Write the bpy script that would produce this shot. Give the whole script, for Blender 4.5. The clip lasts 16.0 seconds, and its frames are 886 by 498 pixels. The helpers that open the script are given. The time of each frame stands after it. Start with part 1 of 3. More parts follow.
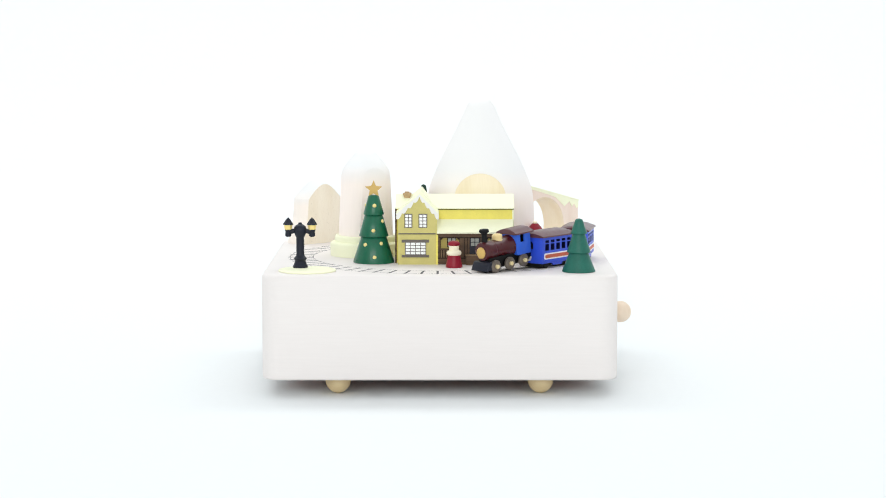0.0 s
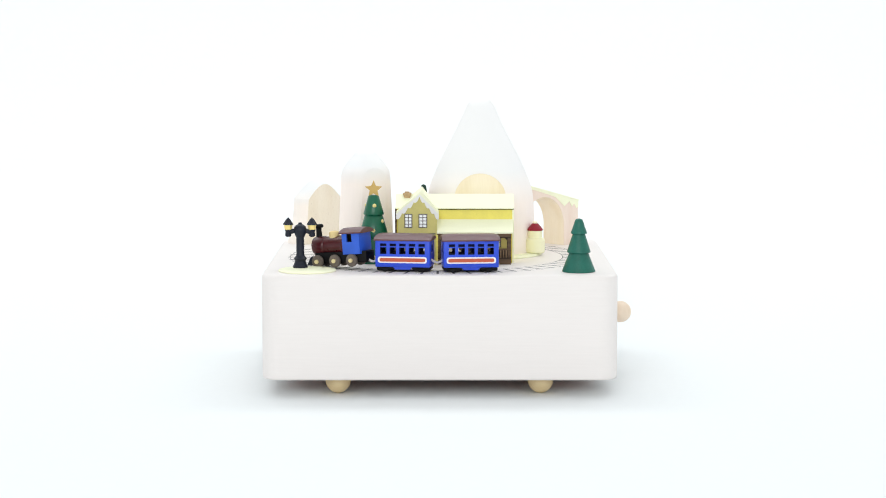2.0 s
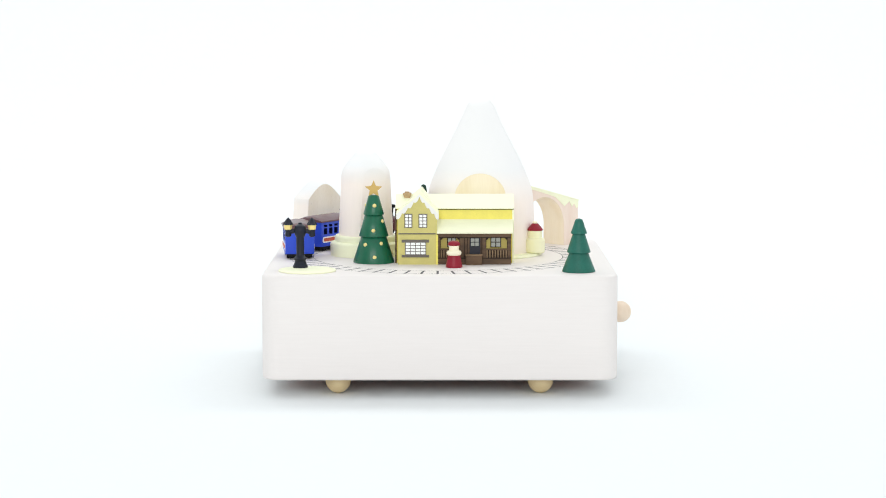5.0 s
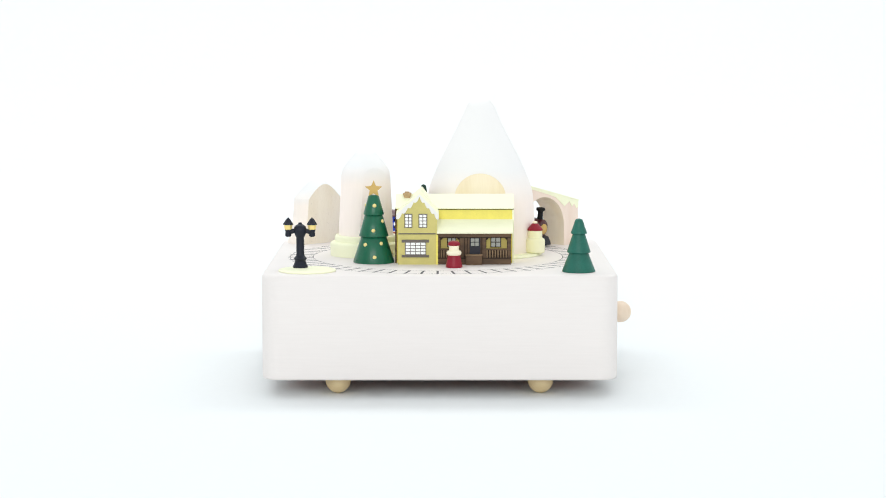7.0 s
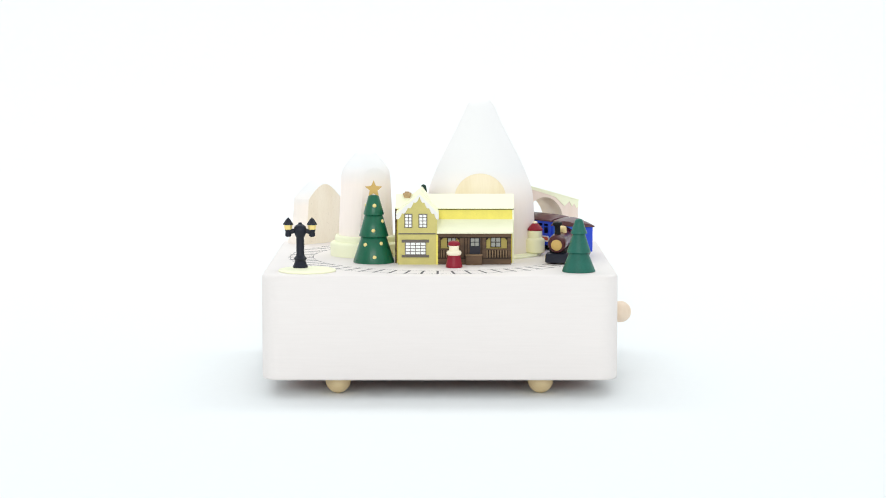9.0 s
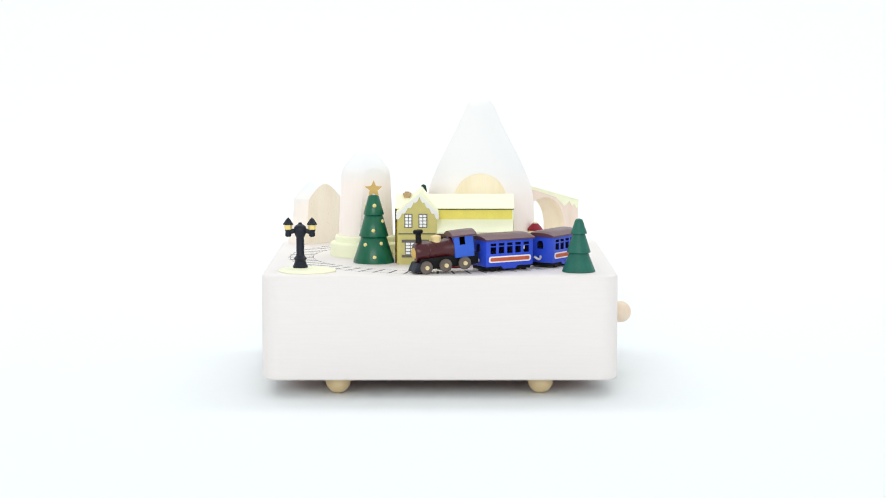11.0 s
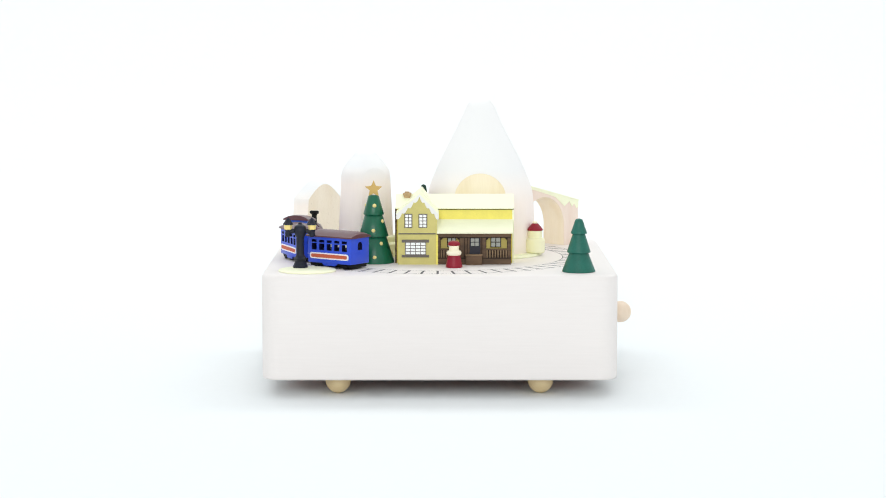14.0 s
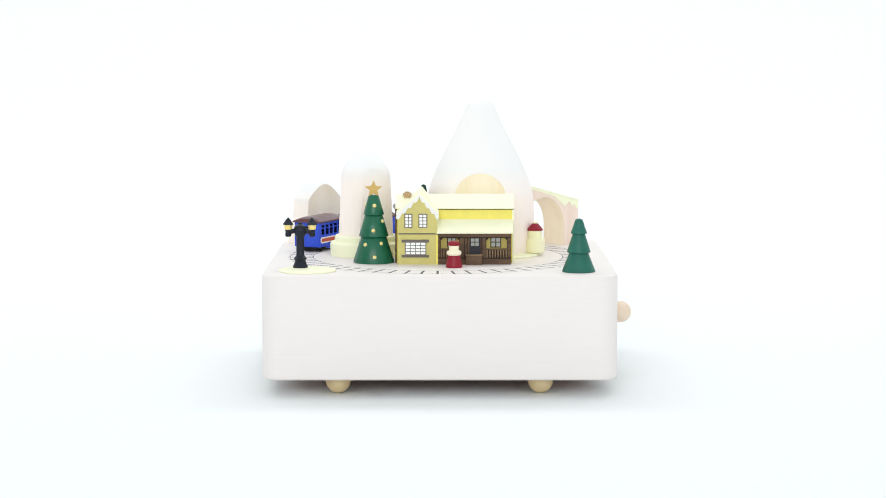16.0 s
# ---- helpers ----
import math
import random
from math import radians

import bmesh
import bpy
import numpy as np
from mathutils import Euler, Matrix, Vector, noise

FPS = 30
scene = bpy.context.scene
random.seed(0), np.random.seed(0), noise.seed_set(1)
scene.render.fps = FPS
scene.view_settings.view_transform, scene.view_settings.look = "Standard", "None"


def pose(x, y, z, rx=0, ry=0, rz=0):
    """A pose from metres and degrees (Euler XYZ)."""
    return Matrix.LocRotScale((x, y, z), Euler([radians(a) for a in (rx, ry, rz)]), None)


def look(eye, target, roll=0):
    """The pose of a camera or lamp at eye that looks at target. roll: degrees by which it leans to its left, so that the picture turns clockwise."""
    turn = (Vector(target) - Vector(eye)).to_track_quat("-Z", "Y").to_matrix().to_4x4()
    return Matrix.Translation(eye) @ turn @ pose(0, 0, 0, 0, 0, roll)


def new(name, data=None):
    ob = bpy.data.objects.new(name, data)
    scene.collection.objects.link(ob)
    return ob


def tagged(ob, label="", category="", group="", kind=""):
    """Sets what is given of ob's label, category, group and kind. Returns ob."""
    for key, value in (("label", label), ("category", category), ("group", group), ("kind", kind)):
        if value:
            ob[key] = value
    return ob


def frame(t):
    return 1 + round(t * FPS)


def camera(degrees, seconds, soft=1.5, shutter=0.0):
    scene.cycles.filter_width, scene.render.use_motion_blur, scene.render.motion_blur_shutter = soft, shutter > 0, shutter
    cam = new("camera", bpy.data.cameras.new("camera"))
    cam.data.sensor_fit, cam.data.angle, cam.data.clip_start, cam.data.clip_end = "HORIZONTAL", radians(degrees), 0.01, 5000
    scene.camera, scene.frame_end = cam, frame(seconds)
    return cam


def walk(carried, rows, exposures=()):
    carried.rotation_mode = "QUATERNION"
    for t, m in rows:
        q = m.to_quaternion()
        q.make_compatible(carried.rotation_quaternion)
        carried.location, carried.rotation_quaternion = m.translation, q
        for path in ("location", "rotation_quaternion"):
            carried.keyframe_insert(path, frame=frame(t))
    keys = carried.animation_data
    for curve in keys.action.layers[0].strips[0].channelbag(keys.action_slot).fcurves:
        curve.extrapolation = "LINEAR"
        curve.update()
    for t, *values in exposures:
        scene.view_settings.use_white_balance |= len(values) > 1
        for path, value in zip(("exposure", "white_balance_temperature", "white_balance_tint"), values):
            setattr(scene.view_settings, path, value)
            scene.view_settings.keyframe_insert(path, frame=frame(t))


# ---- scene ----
TOP = 0.0644          # height of the box top above the table
SECONDS = 16.0

# ---------------------------------------------------------------- camera
cam = camera(22, SECONDS, soft=1.05)
EYE = pose(0.0028, -1.2635, TOP + 0.1428, 90 - 6.27, 0, 0)
walk(cam, [(0.0, EYE), (SECONDS, EYE)])

# ---------------------------------------------------------------- light: a white studio
world = bpy.data.worlds.new("studio")
scene.world = world
world.use_nodes = True
world.node_tree.nodes["Background"].inputs["Color"].default_value = (0.952, 0.985, 1.0, 1)
world.node_tree.nodes["Background"].inputs["Strength"].default_value = 0.83


def softbox(name, eye, target, sx, sy, watts, colour):
    lamp = bpy.data.lights.new(name, "AREA")
    lamp.shape, lamp.size, lamp.size_y = "RECTANGLE", sx, sy
    lamp.energy, lamp.color = watts, colour
    ob = new(name, lamp)
    ob.matrix_world = look(eye, target)
    return ob


softbox("softbox_overhead", (0.0, 0.64, 1.40), (0.0, 0.05, 0.08), 3.0, 0.45, 11.8, (0.968, 0.995, 0.98))
softbox("softbox_backdrop", (0.0, 0.45, 1.5), (0.0, 1.05, 0.25), 1.7, 0.4, 0.7, (0.86, 0.98, 1.0))
softbox("softbox_front", (-0.12, -1.75, 0.62), (0.0, 0.0, 0.08), 1.1, 0.7, 8.6, (0.970, 0.99, 0.972))


# ---------------------------------------------------------------- materials
def lin(r, g, b):
    def one(c):
        c /= 255.0
        return c / 12.92 if c <= 0.04045 else ((c + 0.055) / 1.055) ** 2.4
    return (one(r), one(g), one(b), 1.0)


class Nodes:
    """Short hand for building a node material."""

    def __init__(self, name):
        self.mat = bpy.data.materials.new(name)
        self.mat.use_nodes = True
        self.tree = self.mat.node_tree
        self.bsdf = self.tree.nodes["Principled BSDF"]

    def add(self, kind, **values):
        n = self.tree.nodes.new(kind)
        for k, v in values.items():
            if k in n.inputs:
                n.inputs[k].default_value = v
        return n

    def link(self, a, b):
        self.tree.links.new(a, b)

    def coords(self, sx=1.0, sy=1.0, sz=1.0):
        tc = self.add("ShaderNodeTexCoord")
        mp = self.add("ShaderNodeMapping")
        mp.inputs["Scale"].default_value = (sx, sy, sz)
        self.link(tc.outputs["Object"], mp.inputs["Vector"])
        return mp.outputs["Vector"]

    def noise(self, vec, scale, detail=4.0, rough=0.55):
        n = self.add("ShaderNodeTexNoise", Scale=scale, Detail=detail, Roughness=rough)
        self.link(vec, n.inputs["Vector"])
        return n.outputs["Fac"]

    def ramp(self, fac, stops):
        r = self.add("ShaderNodeValToRGB")
        el = r.color_ramp.elements
        while len(el) < len(stops):
            el.new(0.5)
        for e, (p, c) in zip(el, stops):
            e.position, e.color = p, c
        self.link(fac, r.inputs["Fac"])
        return r.outputs["Color"]

    def mix(self, fac, a, b, mode="MIX"):
        m = self.tree.nodes.new("ShaderNodeMix")
        m.data_type, m.blend_type = "RGBA", mode
        for sock, v in ((m.inputs[0], fac), (m.inputs[6], a), (m.inputs[7], b)):
            if isinstance(v, (int, float, tuple)):
                sock.default_value = v
            else:
                self.link(v, sock)
        return m.outputs[2]

    def bump(self, height, strength, distance):
        b = self.add("ShaderNodeBump", Strength=strength, Distance=distance)
        self.link(height, b.inputs["Height"])
        self.link(b.outputs["Normal"], self.bsdf.inputs["Normal"])


def scaled(c, k):
    return (min(1, c[0] * k), min(1, c[1] * k), min(1, c[2] * k), 1.0)


def paint(name, colour, rough=0.45, vary=0.12, bump=0.15, coat=0.0):
    """Brush paint on turned or milled wood: soft blotches, fine speckle, a little grain showing through."""
    n = Nodes(name)
    v = n.coords()
    big = n.noise(v, 160.0, 3.0)
    fine = n.noise(v, 1500.0, 3.0)
    c = n.ramp(big, [(0.3, scaled(colour, 1 - vary)), (0.7, scaled(colour, 1 + vary))])
    c = n.mix(0.35, c, n.ramp(fine, [(0.3, scaled(colour, 1 - 1.6 * vary)), (0.75, scaled(colour, 1 + 1.2 * vary))]))
    n.link(c, n.bsdf.inputs["Base Color"])
    r = n.ramp(big, [(0.25, (rough - 0.08,) * 3 + (1,)), (0.75, (rough + 0.1,) * 3 + (1,))])
    n.link(r, n.bsdf.inputs["Roughness"])
    n.bsdf.inputs["Specular IOR Level"].default_value = 0.22
    n.bsdf.inputs["Coat Weight"].default_value = coat
    n.bsdf.inputs["Coat Roughness"].default_value = 0.25
    n.bump(fine, bump, 0.0002)
    return n.mat


def wood(name, light, dark, along="x", rough=0.55, stretch=14.0, scale=420.0, pores=False):
    """Bare or thinly washed wood: long fibres, faint growth bands and pores."""
    n = Nodes(name)
    s = {"x": (1 / stretch, 1, 1), "y": (1, 1 / stretch, 1), "z": (1, 1, 1 / stretch)}[along]
    v = n.coords(*s)
    band = n.noise(v, scale * 0.35, 2.0, 0.5)
    fibre = n.noise(v, scale * 3.2, 4.0, 0.6)
    c = n.ramp(band, [(0.32, dark), (0.62, light)])
    c = n.mix(0.3, c, n.ramp(fibre, [(0.3, scaled(dark, 0.93)), (0.7, light)]))
    if pores:
        pit = n.noise(n.coords(), 900.0, 1.0, 0.4)
        c = n.mix(n.ramp(pit, [(0.67, (0, 0, 0, 1)), (0.76, (0.35, 0.35, 0.35, 1))]), c, scaled(dark, 0.7))
    n.link(c, n.bsdf.inputs["Base Color"])
    n.bsdf.inputs["Roughness"].default_value = rough
    n.bump(fibre, 0.12, 0.0002)
    return n.mat


def snowy(name, low, high, z0, z1, waver):
    """Pale wash below, white paint dipped over the top with a soft uneven edge."""
    n = Nodes(name)
    tc = n.add("ShaderNodeTexCoord")
    sep = n.add("ShaderNodeSeparateXYZ")
    n.link(tc.outputs["Object"], sep.inputs[0])
    v = n.coords()
    vg = n.coords(1, 1, 0.08)
    wob = n.noise(v, 70.0, 2.0)
    ad = n.add("ShaderNodeMath")
    ad.operation = "MULTIPLY_ADD"
    n.link(wob, ad.inputs[0])
    ad.inputs[1].default_value = waver
    n.link(sep.outputs["Z"], ad.inputs[2])
    mr = n.add("ShaderNodeMapRange")
    n.link(ad.outputs[0], mr.inputs["Value"])
    mr.inputs["From Min"].default_value = z0 + waver * 0.5
    mr.inputs["From Max"].default_value = z1 + waver * 0.5
    fibre = n.noise(vg, 700.0, 3.0)
    base = n.ramp(fibre, [(0.3, scaled(low, 0.975)), (0.7, low)])
    n.link(n.mix(mr.outputs["Result"], base, high), n.bsdf.inputs["Base Color"])
    n.bsdf.inputs["Roughness"].default_value = 0.6
    n.bump(fibre, 0.08, 0.0002)
    return n.mat


M_PAPER = paint("white_studio_paper", (0.824, 0.848, 0.858, 1), 0.8, 0.01, 0.02)
M_BOX = wood("whitewashed_wood", (0.815, 0.767, 0.746, 1), (0.810, 0.761, 0.739, 1), "x", 0.5, 22.0, 300.0)
M_WOOD = wood("bare_maple", lin(248, 236, 213), lin(242, 226, 196), "z", 0.5, 12.0, 420.0)
M_BALL = wood("turned_maple_ball", lin(232, 210, 165), lin(218, 190, 142), "x", 0.45, 8.0, 420.0)
M_KNOB = wood("pale_turned_knob", lin(241, 222, 201), lin(231, 208, 182), "x", 0.45, 8.0, 420.0)
M_BOUNCE = wood("reddish_bounce_wood", lin(190, 138, 118), lin(160, 110, 92), "x", 0.6, 10.0, 420.0)
M_CUT = wood("cut_face_maple", lin(243, 234, 217), lin(235, 223, 202), "z", 0.6, 5.0, 500.0, pores=True)
M_MOUNTAIN = snowy("mountain_wash", lin(254, 242, 234), (0.885, 0.876, 0.870, 1), 0.030, 0.048, 0.006)
M_HILL = snowy("hill_wash", lin(254, 242, 234), (0.868, 0.865, 0.868, 1), 0.040, 0.051, 0.003)
M_HILL_LOW = snowy("low_hill_wash", lin(250, 239, 229), (0.855, 0.853, 0.856, 1), 0.022, 0.032, 0.003)
M_BRIDGE = wood("pale_wash_on_wood", lin(244, 226, 212), lin(238, 217, 201), "z", 0.6, 8.0, 420.0)
M_SNOW = paint("cream_snow_paint", lin(246, 247, 216), 0.55, 0.02, 0.08)
M_TRIM = paint("white_snow_trim", lin(238, 238, 232), 0.55, 0.02, 0.05)
M_OLIVE = paint("olive_yellow_paint", lin(209, 199, 126), 0.6, 0.07)
M_OLIVE_DARK = paint("darker_olive", lin(176, 160, 90), 0.6, 0.08)
M_YELLOW = paint("bright_yellow_paint", lin(243, 229, 114), 0.55, 0.06)
M_GREY = paint("grey_print", lin(112, 106, 100), 0.6, 0.1)
M_PANE = paint("white_pane_print", lin(251, 253, 251), 0.4, 0.01)
M_BROWN = wood("brown_wood_print", lin(106, 80, 56), lin(66, 48, 32), "x", 0.65, 6.0, 900.0)
M_TAN = wood("pale_brown_wood_print", lin(142, 116, 86), lin(112, 90, 64), "x", 0.65, 6.0, 900.0)
# dark print on the station; also colours the porch's painted shadow strips
M_BROWN_DARK = paint("dark_brown_print_and_shade", lin(48, 36, 27), 0.65, 0.2)
M_DOOR = paint("slate_door_print", lin(50, 50, 58), 0.55, 0.15)
M_PANE_DIM = paint("pale_grey_pane_print", lin(158, 160, 152), 0.45, 0.06)
M_BRICK = paint("chimney_brick_paint", lin(188, 160, 122), 0.7, 0.15)
M_GREEN = paint("deep_green_paint", lin(12, 96, 69), 0.32, 0.1, 0.1, 0.5)
M_FIR = paint("dull_green_stain", lin(32, 102, 88), 0.42, 0.2, 0.2, 0.25)
M_FIR_DARK = paint("dark_green_stain", lin(34, 60, 52), 0.6, 0.1, 0.12)
M_GOLD = paint("gold_paint", lin(206, 172, 102), 0.42, 0.06)
M_DOME = paint("pale_brass_paint", lin(226, 202, 146), 0.4, 0.05)
M_DOT = paint("pale_gold_paint", lin(238, 220, 148), 0.4, 0.05)
M_NAVY = paint("navy_black_paint", lin(24, 28, 42), 0.45, 0.1, 0.1, 0.15)
M_LANTERN = paint("cream_lantern_paint", lin(240, 216, 142), 0.5, 0.04)
M_MAROON = paint("maroon_paint", lin(70, 15, 22), 0.3, 0.12, 0.12, 0.5)
M_ROOF = paint("plum_brown_paint", lin(94, 58, 64), 0.4, 0.1, 0.12, 0.45)
M_BLUE = paint("royal_blue_paint", lin(46, 79, 208), 0.38, 0.07, 0.1, 0.25)
M_CAB = paint("lighter_blue_cab_paint", lin(52, 97, 206), 0.4, 0.07, 0.1, 0.15)
# body blue darkened to stand for the unlit inside of the cars
M_TUNNEL = paint("dark_blue_unlit_inside", lin(14, 18, 64), 0.6, 0.1)
M_STRIPE = paint("rust_red_paint", lin(196, 96, 70), 0.5, 0.07)
M_STRIPE_EDGE = paint("white_band_paint", lin(240, 238, 240), 0.5, 0.02)
M_BLACK = paint("soft_black_paint", lin(9, 9, 11), 0.55, 0.15)
M_WHEEL = wood("stained_wheel_wood", lin(112, 101, 92), lin(78, 69, 62), "x", 0.55, 3.0, 700.0)
M_HUB = paint("brass_pin", lin(226, 208, 160), 0.35, 0.05)
M_HOOK = paint("pale_plastic_hook", lin(214, 208, 200), 0.4, 0.04)
M_RED = paint("crimson_paint", lin(143, 28, 47), 0.42, 0.08, 0.1, 0.15)
M_CREAM = paint("ivory_paint", lin(242, 240, 206), 0.5, 0.02, 0.08)
M_FACE = paint("pale_cream_paint", lin(248, 240, 214), 0.5, 0.02, 0.05)
M_LINE = paint("charcoal_print", lin(92, 90, 94), 0.7, 0.12, 0.05)


# ---------------------------------------------------------------- mesh helpers
def block(x0, x1, y0, y1, z0, z1, bevel=0.0, segments=2, bm=None):
    own = bm is None
    bm = bm or bmesh.new()
    made = bmesh.ops.create_cube(bm, size=1)["verts"]
    bmesh.ops.transform(bm, verts=made, matrix=Matrix.Translation(((x0 + x1) / 2, (y0 + y1) / 2, (z0 + z1) / 2))
                        @ Matrix.Diagonal((x1 - x0, y1 - y0, z1 - z0, 1)))
    if bevel and own:
        bmesh.ops.bevel(bm, geom=bm.edges[:], offset=bevel, segments=segments, affect="EDGES", profile=0.5)
    return bm


def lathe(profile, steps=64, centre=(0, 0, 0), bm=None, slot=0):
    """Turns (radius, height) points about the z axis, closed with caps."""
    bm = bm or bmesh.new()
    cx, cy, cz = centre
    rings = []
    for r, z in profile:
        if r < 1e-7:
            rings.append([bm.verts.new((cx, cy, cz + z))])
        else:
            rings.append([bm.verts.new((cx + r * math.cos(2 * math.pi * k / steps), cy + r * math.sin(2 * math.pi * k / steps), cz + z))
                          for k in range(steps)])
    faces = []
    for a, b in zip(rings, rings[1:]):
        for k in range(steps):
            j = (k + 1) % steps
            if len(a) == 1 and len(b) == 1:
                continue
            if len(a) == 1:
                faces.append(bm.faces.new((a[0], b[j], b[k])))
            elif len(b) == 1:
                faces.append(bm.faces.new((a[k], a[j], b[0])))
            else:
                faces.append(bm.faces.new((a[k], a[j], b[j], b[k])))
    if len(rings[0]) > 1:
        faces.append(bm.faces.new(list(reversed(rings[0]))))
    if len(rings[-1]) > 1:
        faces.append(bm.faces.new(rings[-1]))
    for f in faces:
        f.material_index = slot
    return bm


def smooth_profile(points, per=6):
    """Rounds a profile by running a Catmull-Rom line through its points."""
    p = [points[0], *points, points[-1]]
    out = []
    for i in range(1, len(p) - 2):
        for k in range(per):
            t = k / per
            row = []
            for a in (0, 1):
                p0, p1, p2, p3 = p[i - 1][a], p[i][a], p[i + 1][a], p[i + 2][a]
                row.append(0.5 * (2 * p1 + (p2 - p0) * t + (2 * p0 - 5 * p1 + 4 * p2 - p3) * t * t + (3 * p1 - p0 - 3 * p2 + p3) * t ** 3))
            out.append((max(0.0, row[0]), row[1]))
    out.append(points[-1])
    return out


def prism(outline, depth, bm=None):
    """An outline in x, z pushed from y = 0 to y = depth."""
    bm = bm or bmesh.new()
    a = [bm.verts.new((x, 0, z)) for x, z in outline]
    b = [bm.verts.new((x, depth, z)) for x, z in outline]
    n = len(outline)
    bm.faces.new(a)
    bm.faces.new(list(reversed(b)))
    for k in range(n):
        j = (k + 1) % n
        bm.faces.new((a[j], a[k], b[k], b[j]))
    bmesh.ops.recalc_face_normals(bm, faces=bm.faces[:])
    return bm


def turned(bm, m):
    bmesh.ops.transform(bm, verts=bm.verts[:], matrix=m)
    return bm


def tube(points, radius, steps=10):
    bm = bmesh.new()
    rings = []
    for i, p in enumerate(points):
        d = (Vector(points[min(i + 1, len(points) - 1)]) - Vector(points[max(i - 1, 0)])).normalized()
        q = d.to_track_quat("Z", "Y").to_matrix()
        rings.append([bm.verts.new(Vector(p) + q @ Vector((radius * math.cos(2 * math.pi * k / steps), radius * math.sin(2 * math.pi * k / steps), 0)))
                      for k in range(steps)])
    for a, b in zip(rings, rings[1:]):
        for k in range(steps):
            j = (k + 1) % steps
            bm.faces.new((a[k], a[j], b[j], b[k]))
    bm.faces.new(list(reversed(rings[0])))
    bm.faces.new(rings[-1])
    return bm


def mesh_of(name, bm, *materials, angle=35):
    bmesh.ops.recalc_face_normals(bm, faces=bm.faces[:])
    me = bpy.data.meshes.new(name)
    bm.to_mesh(me)
    bm.free()
    for m in materials:
        me.materials.append(m)
    for f in me.polygons:
        f.use_smooth = True
    me.set_sharp_from_angle(angle=radians(angle))
    return me


def part(name, bm, material, parent, label="", m=None, angle=35):
    """One mesh object under a thing or under a part."""
    mats = material if isinstance(material, (list, tuple)) else [material]
    ob = new(name, mesh_of(name, bm, *mats, angle=angle))
    ob.parent = parent
    if m is not None:
        ob.matrix_basis = m
    return tagged(ob, label=label)


def thing(name, label, category, m, group="", kind=""):
    ob = new(name)
    ob.empty_display_size = 0.01
    ob.matrix_world = m
    return tagged(ob, label, category, group, kind)


def single(name, bm, materials, label, category, m, kind="", angle=35):
    """A thing that is one mesh."""
    ob = new(name, mesh_of(name, bm, *materials, angle=angle))
    ob.matrix_world = m
    return tagged(ob, label, category, "", kind)


def carve(ob, cutter_bm, material):
    """Cuts the cutter out of ob for good; the cut faces take the material."""
    cutter = new("cutter", mesh_of("cutter", cutter_bm, material))
    cutter.matrix_world = Matrix.Identity(4)
    mod = ob.modifiers.new("cut", "BOOLEAN")
    mod.operation, mod.object, mod.solver, mod.material_mode = "DIFFERENCE", cutter, "EXACT", "TRANSFER"
    keep_parent, keep_basis = ob.parent, ob.matrix_basis.copy()
    ob.parent, ob.matrix_basis = None, Matrix.Identity(4)
    bpy.context.view_layer.update()
    dg = bpy.context.evaluated_depsgraph_get()
    fresh = bpy.data.meshes.new_from_object(ob.evaluated_get(dg))
    ob.modifiers.clear()
    ob.data = fresh
    ob.parent, ob.matrix_basis = keep_parent, keep_basis
    bpy.data.objects.remove(cutter)
    fresh.set_sharp_from_angle(angle=radians(35))
    return ob


def on_top(x, y, z=0.0, rz=0.0):
    return pose(x, y, TOP + z, 0, 0, rz)


# ---------------------------------------------------------------- the studio
def build_studio():
    """One sheet of white paper: the table, swept up behind."""
    bm = bmesh.new()
    line = [(-1.7, 0.0), (0.55, 0.0)]
    line += [(0.55 + 0.5 * math.sin(radians(a)), 0.5 - 0.5 * math.cos(radians(a))) for a in range(6, 91, 6)]
    line += [(1.05, 1.25)]
    rows = [[bm.verts.new((x, y, z)) for y, z in line] for x in (-1.0, 1.0)]
    for k in range(len(line) - 1):
        bm.faces.new((rows[0][k], rows[1][k], rows[1][k + 1], rows[0][k + 1]))
    ob = new("floor", mesh_of("floor", bm, M_PAPER, angle=60))
    tagged(ob, "seamless white studio paper swept up behind the box", "backdrop", kind="structure")


